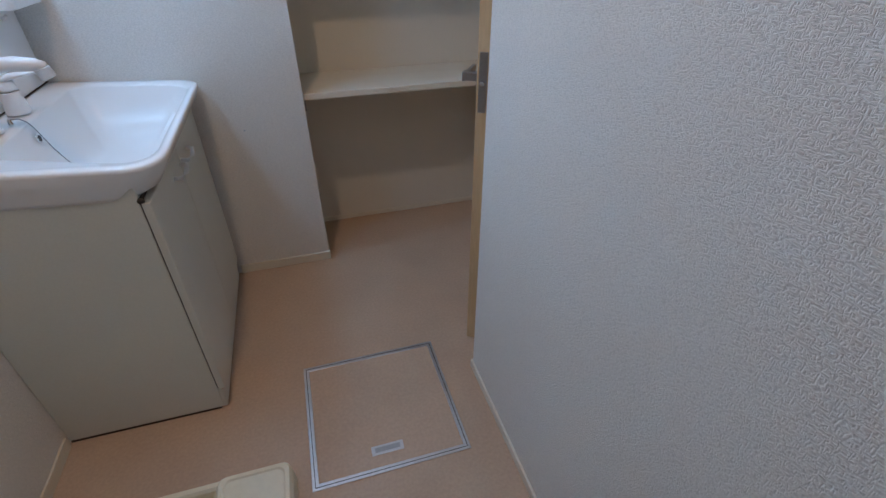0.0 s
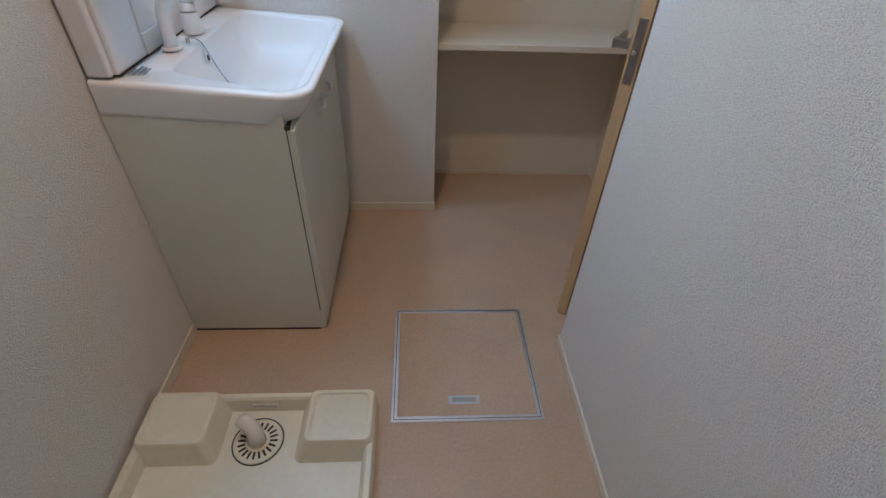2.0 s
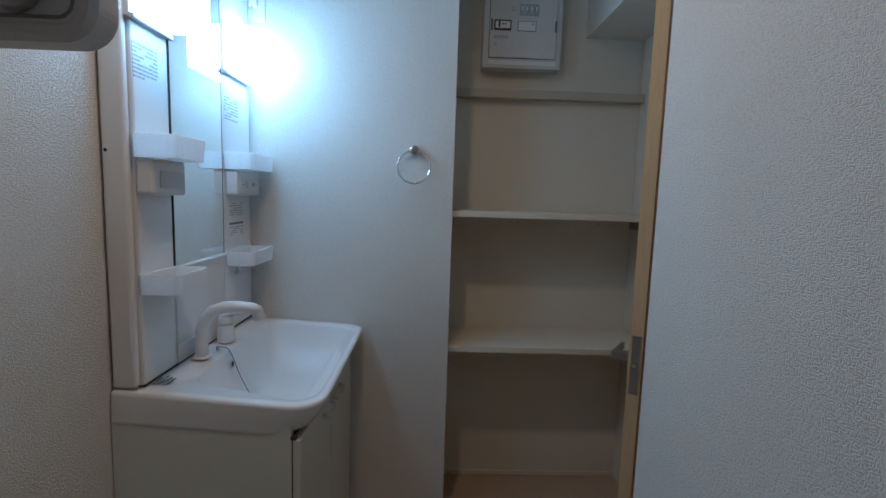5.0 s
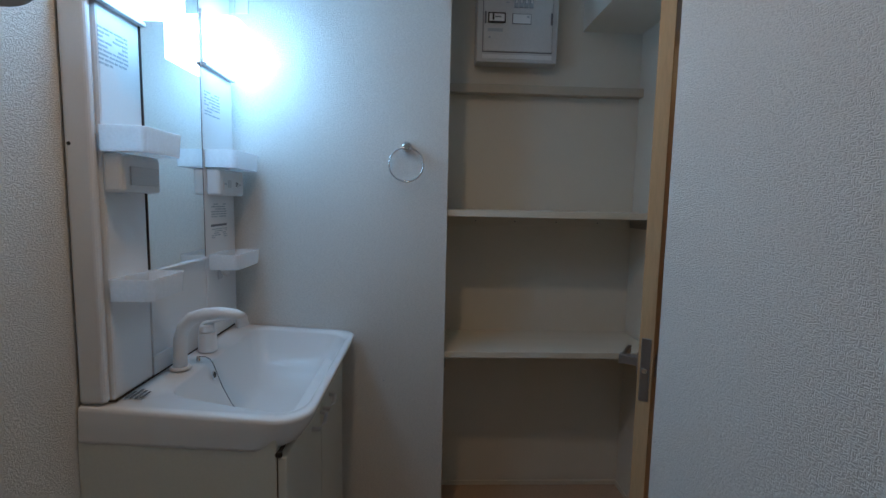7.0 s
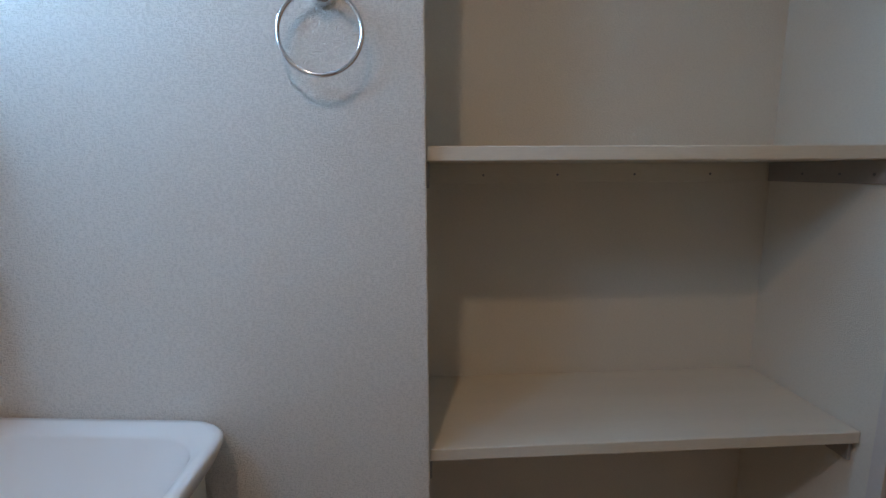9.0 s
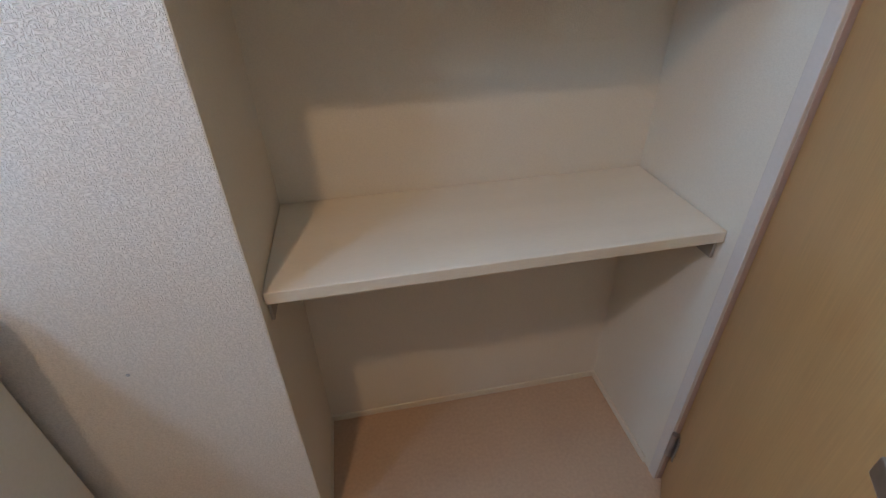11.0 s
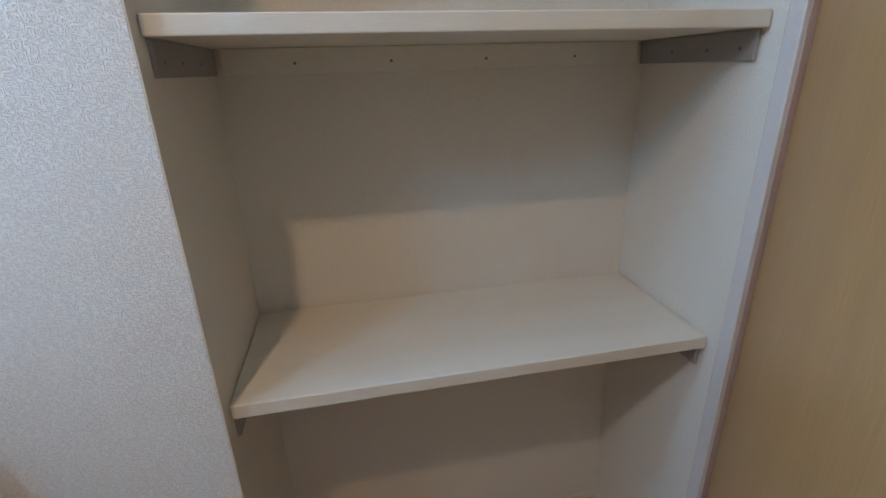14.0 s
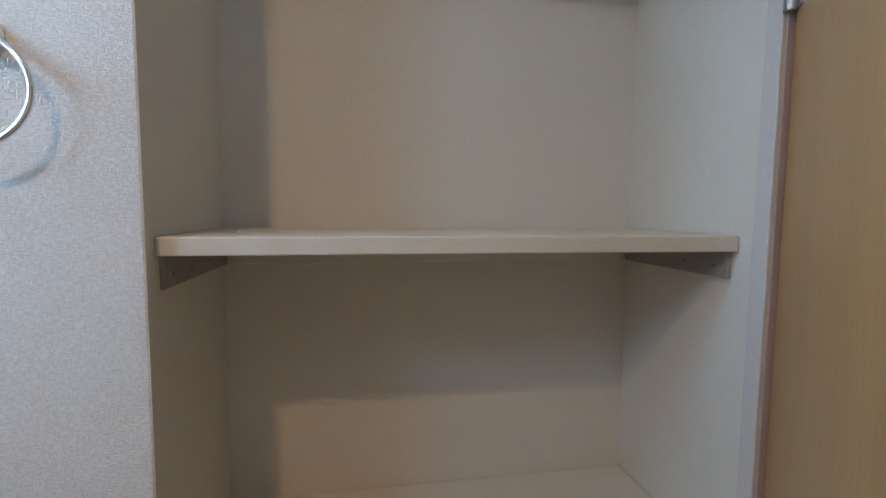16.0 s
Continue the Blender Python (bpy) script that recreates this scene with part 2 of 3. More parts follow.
structure("wall_closet_side", box(W2, 1.80, 0.0, DEEP, 0, TOP), PAPER_CLOSET, "papered side wall of the closet, tinted cream for warm light", "wall")
structure("wall_east", box(EAST, EAST + 0.12, -3.1, TURN, 0, TOP), PAPER, "white woven wallpaper on the near wall", "wall")
structure("wall_return", box(EAST + 0.12, 1.80, TURN - 0.1, TURN, 0, TOP), PAPER, "white papered return beside the doorway", "wall")
structure("wall_south", box(0.0, EAST, -3.1, -3.0, 0, TOP), PAPER, "white papered end wall of the washroom", "wall")
structure("wall_over_door", box(1.66, 1.80, TURN, 0.0, 1.86, TOP), PAPER, "white papered wall above the doorway", "wall")
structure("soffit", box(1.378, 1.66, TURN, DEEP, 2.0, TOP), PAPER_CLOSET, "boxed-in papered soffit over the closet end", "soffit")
structure("wall_hall_far", box(2.60, 2.70, -3.0, 2.5, 0, TOP), PAPER, "white papered wall across the hall", "wall")
structure("wall_hall_end", box(1.80, 2.60, 2.4, 2.5, 0, TOP), PAPER, "white papered end wall of the hall", "wall")
structure("wall_hall_near", box(1.80, 2.60, -3.0, -2.9, 0, TOP), PAPER, "white papered near end of the hall", "wall")
structure("wall_hall_side", box(1.80, 1.90, DEEP + 0.0, 2.4, 0, TOP), PAPER, "white papered hall side of the closet", "wall")
structure("wall_hall_side", box(1.80, 1.90, -2.9, TURN - 0.05, 0, TOP), PAPER, "white papered hall side of the washroom", "wall")

for spot in (box(0.44, W1 + 0.006, -0.007, 0.0, 0.0, 0.040, 0.002), box(0.0, 0.007, -3.0, -0.72, 0.0, 0.040, 0.002),
             box(EAST - 0.007, EAST, -3.0, TURN + 0.007, 0.0, 0.030, 0.002), box(EAST, 1.64, TURN, TURN + 0.007, 0, 0.03, 0.002),
             box(W1, W1 + 0.006, 0.0, DEEP, 0, 0.024, 0.002), box(W1 + 0.006, W2, DEEP - 0.006, DEEP, 0, 0.022, 0.002),
             box(W2 - 0.006, W2, 0.02, DEEP - 0.006, 0, 0.022, 0.002)):
    structure("baseboard", spot, TRIM, "slim ivory baseboard along the wall foot", "baseboard")

# the doorway's frame
frame_thing = thing("door_frame", (1.73, -0.4, 0), "pale painted frame of the doorway, with two posts", "door frame", kind="structure")
part("hinge_post", box(1.631, 1.815, -0.028, -0.001, 0, 1.84, 0.002), JAMB, frame_thing)
part("latch_post", box(1.640, 1.815, TURN + 0.001, TURN + 0.022, 0, 1.84, 0.002), JAMB, frame_thing)
part("head", box(1.640, 1.815, TURN + 0.001, -0.001, 1.84, 1.862, 0.002), JAMB, frame_thing)
# Thin sheet added on the post, coloured as its rebate shaded by the door.
part("rebate_shade_strip", box(1.640, 1.672, -0.0288, -0.0279, 0, 1.838), REBATE_SHADE, frame_thing, "pinkish brown strip standing for the shaded rebate")
part("door_stop", box(1.700, 1.715, -0.034, -0.022, 0, 1.84, 0.001), JAMB, frame_thing)


# ---- the washroom door, standing open over the closet's end ----
def wooden_door():
    d = new("door_1")
    BASE[d.name] = Vector()
    tagged(d, "oak veneer washroom door with upright groove, standing ajar", "door", kind="structure")
    wide, high, thick, g = 0.740, 1.800, 0.033, 0.585
    panel = box(0.001, g - 0.002, 0.0, thick, 0.008, high, 0.0015)
    part("hinge_leaf", panel, OAK, d)
    part("latch_leaf", box(g + 0.002, wide - 0.0015, 0.0, thick, 0.008, high, 0.0015), OAK, d)
    part("groove", box(g - 0.003, g + 0.003, 0.003, thick - 0.003, 0.009, high - 0.001), GAP, d)
    part("edge_band", box(wide - 0.0015, wide + 0.001, 0.001, thick - 0.001, 0.008, high, 0.0004), OAK_EDGE, d, "pale edge strip")
    plate = part("latch_plate", box(wide + 0.001, wide + 0.003, 0.006, thick - 0.006, 0.83, 0.98, 0.001), SATIN, d, "steel latch plate")
    part("latch_bolt", cylinder((wide + 0.002, thick / 2, 0.905), (1, 0, 0), 0.008, 0.006, 0.011, 16, bevel=0.001), CHROME, plate)
    for s, y in ((-1, 0.0), (1, thick)):
        rose = part("handle_rose", box(0.655, 0.705, min(y, y + s * 0.008), max(y, y + s * 0.008), 0.88, 0.93, 0.0015), SATIN, d, "square satin rose")
        part("handle_neck", box(0.669, 0.691, min(y + s * 0.008, y + s * 0.052), max(y + s * 0.008, y + s * 0.052), 0.894, 0.916, 0.002), SATIN, rose)
        part("handle_lever", box(0.573, 0.691, min(y + s * 0.042, y + s * 0.052), max(y + s * 0.042, y + s * 0.052), 0.892, 0.910, 0.0015), SATIN, rose, "flat satin lever")
    for z in (0.16, 1.60):
        hinge = part("hinge", box(0.006, 0.034, -0.003, 0.0005, z - 0.037, z + 0.037, 0.0008), SATIN, d, "steel butt hinge")
        part("hinge_pin", cylinder((0.014, -0.010, z - 0.039), (0, 0, 1), 0.0085, 0.0085, 0.078, 20, bevel=0.001), SATIN, hinge)
    d.matrix_world = pose(1.650, -0.030, 0, 0, 0, 180 + 56)
    return d


wooden_door()


# ---- closet ----
def closet_shelf(z, y0=0.036, depth=None):
    s = thing("closet_shelf", ((W1 + W2) / 2, 0.2, z), "cream laminate shelf board resting on wall cleats in the closet", "shelf", "closet shelves")
    part("board", box(W1 + 0.003, W2 - 0.003, y0 - 0.012, DEEP - 0.001, z - 0.024, z, 0.002), SHELF, s)
    for x0, x1, sx in ((W1 + 0.001, W1 + 0.008, 1), (W2 - 0.008, W2 - 0.001, -1)):
        c = part("cleat", box(x0, x1, y0 + 0.002, DEEP - 0.002, z - 0.068, z - 0.0245, 0.0015), CLEAT, s, "grey painted side cleat, darkened for shade under the board")
        for y in (y0 + 0.03, y0 + 0.10, y0 + 0.19):
            part("screw", cylinder((x1 if sx > 0 else x0, y, z - 0.05), (sx, 0, 0), 0.0028, 0.0022, 0.0012, 10), INK, c)
    b = part("back_cleat", box(W1 + 0.017, W2 - 0.017, DEEP - 0.009, DEEP - 0.001, z - 0.068, z - 0.0245, 0.0015), SHELF, s)
    for x in (0.95, 1.12, 1.30, 1.48):
        part("screw", cylinder((x, DEEP - 0.009, z - 0.05), (0, -1, 0), 0.0028, 0.0022, 0.0012, 10), INK, b)
    return s


for level in (0.722, 1.254):
    closet_shelf(level)

rail = thing("wall_rail", (1.22, DEEP, 1.69), "cream laminate rail board across the closet's back wall, darkened for shade", "rail")
part("board", box(W1 + 0.002, W2 - 0.002, DEEP - 0.048, DEEP - 0.001, 1.731, 1.766, 0.002), RAILBOARD_SHADED, rail)

panel = thing("breaker_panel", (1.11, DEEP, 1.85), "pale grey plastic household breaker panel on the closet wall", "breaker panel")
PB = DEEP - 0.084
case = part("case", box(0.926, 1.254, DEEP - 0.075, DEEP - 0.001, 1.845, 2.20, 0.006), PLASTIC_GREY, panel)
part("cover_joint", box(0.950, 1.231, DEEP - 0.0765, DEEP - 0.0745, 1.883, 2.177), INK, panel, "dark joint round the cover")
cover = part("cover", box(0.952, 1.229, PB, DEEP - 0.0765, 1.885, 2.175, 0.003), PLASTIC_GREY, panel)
window = part("main_breaker", box(0.969, 1.039, PB - 0.006, PB, 1.992, 2.032, 0.002), BLACK, cover, "black framed main breaker window")
part("switch_plate", box(0.974, 1.034, PB - 0.007, PB - 0.0055, 1.998, 2.026), PLASTIC, window)
part("toggle", box(0.986, 0.993, PB - 0.012, PB - 0.007, 2.001, 2.024, 0.001), BLACK, window)
part("switch_mark", box(0.997, 1.020, PB - 0.0076, PB - 0.0068, 2.012, 2.016), INK, window)
label_plate = part("label_frame", box(1.066, 1.142, PB - 0.0025, PB, 1.990, 2.030, 0.001), INK, cover, "thin dark frame round a label")
part("label_card", box(1.0685, 1.1395, PB - 0.0034, PB - 0.0022, 1.9925, 2.0275), PLASTIC, label_plate)
part("label_mark", box(1.124, 1.133, PB - 0.0040, PB - 0.0033, 2.014, 2.022), INK_PALE, label_plate)
for i in range(4):
    sw = part("branch_breaker", box(1.072 + i * 0.020, 1.088 + i * 0.020, PB - 0.007, PB, 2.052, 2.096, 0.0015), INK_PALE, cover, "small grey breaker switch")
    part("toggle", box(1.077 + i * 0.020, 1.083 + i * 0.020, PB - 0.012, PB - 0.007, 2.068, 2.085, 0.001), PLASTIC, sw)
for z in (2.070, 2.082):
    part("print", box(1.040, 1.054, PB - 0.0006, PB + 0.0002, z, z + 0.004), INK_PALE, cover)
part("print", box(0.969, 1.029, PB - 0.0006, PB + 0.0002, 1.960, 1.972), INK_PALE, cover)
part("test_button", cylinder((0.978, PB, 1.938), (0, -1, 0), 0.005, 0.004, 0.003, 16), INK_PALE, cover)
for x in (0.956, 1.220):
    part("side_latch", box(x, x + 0.007, PB - 0.004, PB, 1.99, 2.035, 0.001), INK, cover)
part("lower_lip", box(0.950, 1.231, DEEP - 0.079, DEEP - 0.075, 1.858, 1.874, 0.001), PLASTIC, panel)


# ---- towel ring, wall socket, wall mark ----
ring = thing("towel_ring", (0.665, 0, 1.472), "chrome towel ring hanging from a round wall mount", "towel ring")
mount = part("wall_mount", cylinder((0.665, 0.0, 1.472), (0, -1, 0), 0.021, 0.017, 0.014, 40, bevel=0.002), CHROME, ring, smooth=False)
part("mount_neck", cylinder((0.665, -0.013, 1.472), (0, -1, 0), 0.009, 0.011, 0.022, 24, bevel=0.002), CHROME, mount)
part("ring", torus((0.664, -0.030, 1.409), (0, -0.97, 0.10), 0.0595, 0.0036), CHROME, ring, "polished ring", smooth=True)

socket = thing("wall_socket", (0.09, 0, 1.93), "white wall socket with a plugged-in lamp cord", "socket")
part("plate", box(0.055, 0.125, -0.008, -0.0005, 1.90, 2.02, 0.004), PLASTIC, socket)
part("plug", box(0.075, 0.103, -0.034, -0.008, 1.945, 1.97, 0.005), PLASTIC, socket)
part("cord", tube([(0.089, -0.03, 1.945), (0.090, -0.036, 1.92), (0.086, -0.034, 1.89), (0.078, -0.04, 1.865), (0.07, -0.06, 1.85)], 0.0028, 10), PLASTIC, socket, smooth=True)
mark = part("wall_pin_mark", cylinder((0.589, 0.0, 0.617), (0, -1, 0), 0.003, 0.002, 0.0015, 10), INK_PALE, None, "small grey pin mark on the wallpaper", category="mark")


# ---- vanity ----
NEAR, RIM = -0.711, 0.835
vanity = thing("vanity_cabinet", (0.22, -0.36, 0), "off-white laminate vanity base cabinet against the wall", "cabinet")
part("carcass", box(0.002, 0.419, NEAR + 0.0185, -0.0345, 0.009, 0.630, 0.0015), CABINET, vanity)
for y in (NEAR, -0.034):
    part("side_panel", box(0.002, 0.419, y, y + 0.018, 0.009, 0.762, 0.0015), CABINET, vanity)
part("front_rail", box(0.401, 0.419, NEAR + 0.0185, -0.0345, 0.6305, 0.728, 0.001), CABINET, vanity)
part("plinth", box(0.40, 0.429, NEAR + 0.004, -0.018, 0.004, 0.085, 0.002), CABINET, vanity)
part("seam", box(0.4191, 0.4230, NEAR + 0.004, -0.018, 0.09, 0.731), GAP, vanity, "dark joint behind the doors")
door_a = part("cabinet_door", box(0.4215, 0.441, NEAR + 0.001, -0.370, 0.088, 0.722, 0.003), CABINET, vanity)
door_b = part("cabinet_door", box(0.423, 0.441, -0.366, -0.018, 0.088, 0.722, 0.003), CABINET, vanity)
for d, y in ((door_a, -0.43), (door_b, -0.305)):
    part("door_handle", tube([(0.441, y - 0.05, 0.672), (0.459, y - 0.047, 0.670), (0.465, y, 0.668), (0.459, y + 0.047, 0.670), (0.441, y + 0.05, 0.672)], 0.006, 12), PLASTIC, d, "white bow handle", smooth=True)
part("bumper", box(0.415, 0.431, NEAR - 0.001, NEAR + 0.010, 0.722, 0.735, 0.004), BLACK, vanity, "black notch cap under the basin")
part("shadow_joint", box(0.004, 0.410, NEAR + 0.0005, -0.02, 0.0005, 0.009), GAP, vanity)


def fall(x):
    """The basin top drops towards its front edge."""
    return 0.026 * max(0.0, min(1.0, (x - 0.06) / 0.40))


def washbasin():
    b = thing("washbasin", (0.24, -0.36, RIM), "glossy white basin top with a wide rounded bowl", "washbasin")
    y0, y1 = -0.709, -0.004
    R = (0.085, 0.06, 0.004, 0.004)
    lv = [(outline(0.03, 0.40, y0 + 0.03, y1 - 0.02, R), 0.7565), (outline(0.004, 0.437, y0, y1 - 0.001, R), 0.7565), (outline(0.003, 0.440, y0 - 0.003, y1, R), 0.757), (outline(0.003, 0.455, y0 - 0.003, y1, R), 0.765),
          (outline(0.003, 0.476, y0 - 0.001, y1, R), 0.795), (outline(0.003, 0.490, y0, y1, R), 0.824),
          (outline(0.003, 0.490, y0 + 0.001, y1, R), 0.831), (outline(0.005, 0.486, y0 + 0.006, y1 - 0.003, R), RIM),
          (outline(0.008, 0.478, y0 + 0.015, y1 - 0.012, R), RIM)]
    I = (0.075, 0.075, 0.05, 0.05)
    for k in range(15):
        u = (k / 14) ** 1.6
        inset, z = 0.150 * u, RIM - 0.001 - 0.150 * (1 - (1 - u) ** 3)
        lv.append((outline(0.140 + inset * 0.7, 0.468 - inset, -0.597 + inset * 1.3, -0.050 - inset * 1.3, [q * (1 - 0.65 * u) for q in I]), z))
    # the near side runs slightly outward towards the front
    lv = [([(x, y - (0.014 if k < 9 else 0.105) * x / 0.48 * max(0.0, min(1.0, (-y - 0.2) / 0.4)) * (max(0.12, min(1.0, (z - 0.757) / 0.06)) if k < 9 else 1)) for x, y in pts], z)
          for k, (pts, z) in enumerate(lv)]
    shape = skin(lv, cap_first=False)
    for v in shape.verts:
        v.co.z -= fall(v.co.x)
    part("basin", shape, CERAMIC, b, smooth=True)
    hole = part("overflow_hole", torus((0.1545, -0.405, RIM - 0.044), (1, 0, 0.12), 0.010, 0.0025, 24, 8), CHROME, b, "chrome overflow ring", smooth=True)
    part("overflow_dark", cylinder((0.1545, -0.405, RIM - 0.044), (1, 0, 0.12), 0.009, 0.009, 0.0016, 24), BLACK, hole)
    part("drain_ring", torus((0.228, -0.42, RIM - 0.158), (0, 0, 1), 0.022, 0.004, 32, 8), CHROME, b, "chrome drain ring", smooth=True)
    part("plug", cylinder((0.228, -0.42, RIM - 0.160), (0, 0, 1), 0.020, 0.017, 0.008, 24, bevel=0.002), BLACK, b, "black rubber plug")
    part("ball_chain", tube([(0.118, -0.412, RIM + 0.010), (0.136, -0.411, RIM + 0.010), (0.148, -0.411, RIM + 0.0025), (0.156, -0.412, RIM - 0.010), (0.180, -0.415, RIM - 0.072),
                             (0.205, -0.418, RIM - 0.119), (0.226, -0.420, RIM - 0.150)], 0.0013, 6), INK, b, "thin dark ball chain")
    part("chain_post", cylinder((0.116, -0.412, RIM - 0.001), (0, 0, 1), 0.006, 0.004, 0.012, 16), CHROME, b)
    for k, (x, w) in enumerate(((0.060, 0.055), (0.073, 0.040), (0.083, 0.052), (0.095, 0.045), (0.106, 0.038))):
        lab = box(x, x + 0.006, -0.665, -0.665 + w, RIM + 0.0003, RIM + 0.0009)
        part("deck_print", lab, INK, b, "dark printed strokes")
    return b


washbasin()

tap = thing("faucet", (0.085, -0.465, RIM), "white pull-out basin faucet with an arched spout", "faucet")
part("spout", tube([(0.100, -0.474, RIM), (0.100, -0.474, RIM + 0.041), (0.102, -0.473, RIM + 0.082), (0.110, -0.471, RIM + 0.110), (0.130, -0.467, RIM + 0.133), (0.160, -0.462, RIM + 0.142),
                    (0.200, -0.455, RIM + 0.144), (0.235, -0.449, RIM + 0.139), (0.256, -0.445, RIM + 0.133)],
                   [0.021, 0.020, 0.020, 0.021, 0.021, 0.021, 0.020, 0.018, 0.012], 20, 0.8), PLASTIC, tap, smooth=True)
part("spray_face", cylinder((0.246, -0.447, RIM + 0.130), (0.30, 0.03, -1), 0.017, 0.016, 0.024, 24, bevel=0.0015), PLASTIC_GREY, tap, "grey spray outlet")
part("base_ring", cylinder((0.100, -0.474, RIM), (0, 0, 1), 0.027, 0.024, 0.007, 32, bevel=0.002), PLASTIC, tap)
mixer = thing("mixer_valve", (0.103, -0.325, RIM), "white single-lever mixer beside the spout", "faucet")
part("valve_body", cylinder((0.103, -0.325, RIM), (0, 0, 1), 0.027, 0.023, 0.055, 32, bevel=0.002), PLASTIC, mixer)
cap = part("valve_cap", cylinder((0.103, -0.325, RIM + 0.057), (0, 0, 1), 0.023, 0.019, 0.024, 32, bevel=0.005), PLASTIC, mixer)
part("lever", tube([(0.095, -0.325, RIM + 0.080), (0.12, -0.325, RIM + 0.090), (0.15, -0.324, RIM + 0.094), (0.185, -0.322, RIM + 0.098)], [0.016, 0.017, 0.013, 0.008], 14, 0.45), PLASTIC, cap, smooth=True)

# the mirror unit above the basin
unit = thing("mirror_unit", (0.03, -0.36, RIM), "white moulded vanity mirror unit with side panels and shelves", "mirror unit")
U0, U1, UT = -0.705, -0.012, 1.99
part("back_board", box(0.002, 0.030, U0 + 0.0205, U1, RIM + 0.003, UT, 0.004), PLASTIC, unit)
for y0, y1 in ((U0 + 0.0205, -0.538), (-0.246, U1 - 0.006)):
    part("side_panel", box(0.030, 0.067 if y0 < -0.5 else 0.068, y0, y1, RIM + 0.0025, UT - 0.002, 0.006), PLASTIC, unit)
part("near_rim", box(0.005, 0.060, U0, U0 + 0.020, RIM + 0.003, UT, 0.008, 3), PLASTIC, unit)
part("lower_panel", box(0.030, 0.068, -0.5355, -0.2465, RIM + 0.0025, 1.098, 0.004), PLASTIC, unit)
glass = part("mirror", box(0.030, 0.0690, -0.536, -0.250, 1.103, UT - 0.004, 0.001), MIRROR, unit, "tall mirror pane")
part("mirror_edge", box(0.034, 0.0692, -0.5376, -0.5364, 1.103, UT - 0.004), GAP, glass, "dark mirror edge")
part("mirror_edge", box(0.034, 0.0692, -0.2495, -0.2472, 1.103, UT - 0.004), GAP, glass, "dark mirror edge")
part("mirror_ledge", box(0.031, 0.079, -0.536, -0.247, 1.094, 1.102, 0.002), PLASTIC, unit)
part("panel_joint", box(0.0302, 0.0682, U0 + 0.021, U1, RIM + 0.0006, RIM + 0.002), GAP, unit, "dark joint over the basin deck")
part("hand_grip", box(0.068, 0.074, -0.545, -0.430, 0.872, 0.890, 0.002), PLASTIC, unit)
part("side_screw", cylinder((0.016, U0, 1.385), (0, -1, 0), 0.004, 0.003, 0.002, 12), BLACK, unit)


def tray(y0, y1, z0, z1, x0, wide=0.100):
    """An open tray: floor and four walls."""
    x1, w = 0.060 + wide, 0.004
    R1, R2 = (0.016, 0.016, 0.003, 0.003), (0.013, 0.013, 0.002, 0.002)
    return skin([(outline(x0, x1 - 0.004, y0 + 0.003, y1 - 0.003, R1, 5), z0), (outline(x0, x1, y0, y1, R1, 5), z1), (outline(x0 + w, x1 - w, y0 + w, y1 - w, R2, 5), z1),
                 (outline(x0 + w, x1 - w - 0.004, y0 + w + 0.003, y1 - w - 0.003, R2, 5), z0 + 0.005)])


for y0, y1, lo in ((-0.698, -0.538, False), (-0.240, -0.028, True)):
    part("upper_tray", tray(y0, y1, 1.372, 1.425, 0.069 if lo else 0.068), FROST, unit, "frosted open shelf tray")
    part("lower_tray", tray(y0 + 0.008, y1 - 0.006, 1.058, 1.105, 0.069 if lo else 0.068), FROST, unit, "frosted open shelf tray")
    sb = part("switch_box", box(0.068 if lo else 0.067, 0.108, y0 + 0.010, y1 - 0.008, 1.288, 1.370, 0.008), PLASTIC, unit)
    pl = part("cover_plate", box(0.108, 0.1105, y0 + 0.035, y1 - 0.020, 1.305, 1.345, 0.001), PLASTIC_GREY if not lo else PLASTIC, sb)
    if lo:
        part("switch", box(0.1105, 0.1125, -0.175, -0.150, 1.313, 1.337, 0.001), PLASTIC_GREY, pl)
        for k in range(2):
            part("socket_slot", box(0.1105, 0.1111, -0.110 + k * 0.012, -0.107 + k * 0.012, 1.318, 1.332), BLACK, pl)
        for k, y in enumerate((-0.198, -0.085)):
            part("print", box(0.1105, 0.1110, y, y + 0.014, 1.322, 1.326), INK_PALE, pl)
        part("hook", tube([(0.075, -0.150, 1.058), (0.077, -0.150, 1.040), (0.088, -0.150, 1.030), (0.100, -0.150, 1.038)], [0.006, 0.006, 0.005, 0.004], 12), PLASTIC, unit, "small white hook", smooth=True)
        part("hook_plate", box(0.068, 0.0705, -0.168, -0.134, 1.018, 1.050, 0.001), PLASTIC_GREY, unit, "grey hook plate")
    # the lamp over this side
    hold = part("lamp_holder", box(0.031, 0.074, y0 + 0.002, y1 - 0.002, 1.672, 1.830, 0.004), PLASTIC, unit)
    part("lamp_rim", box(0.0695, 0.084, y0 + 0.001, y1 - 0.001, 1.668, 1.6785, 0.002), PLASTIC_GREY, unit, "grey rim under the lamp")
    R = (0.03, 0.03, 0.004, 0.004)
    part("lamp_shade", skin([(outline(0.075, 0.165, y0 + 0.012, y1 - 0.012, R), 1.680), (outline(0.075, 0.185, y0 + 0.002, y1 - 0.002, R), 1.690),
                             (outline(0.075, 0.185, y0 + 0.002, y1 - 0.002, R), 1.795), (outline(0.075, 0.165, y0 + 0.012, y1 - 0.012, R), 1.815)]), GLOW, unit, "glowing white lamp shade")

rnd = random.Random(4)


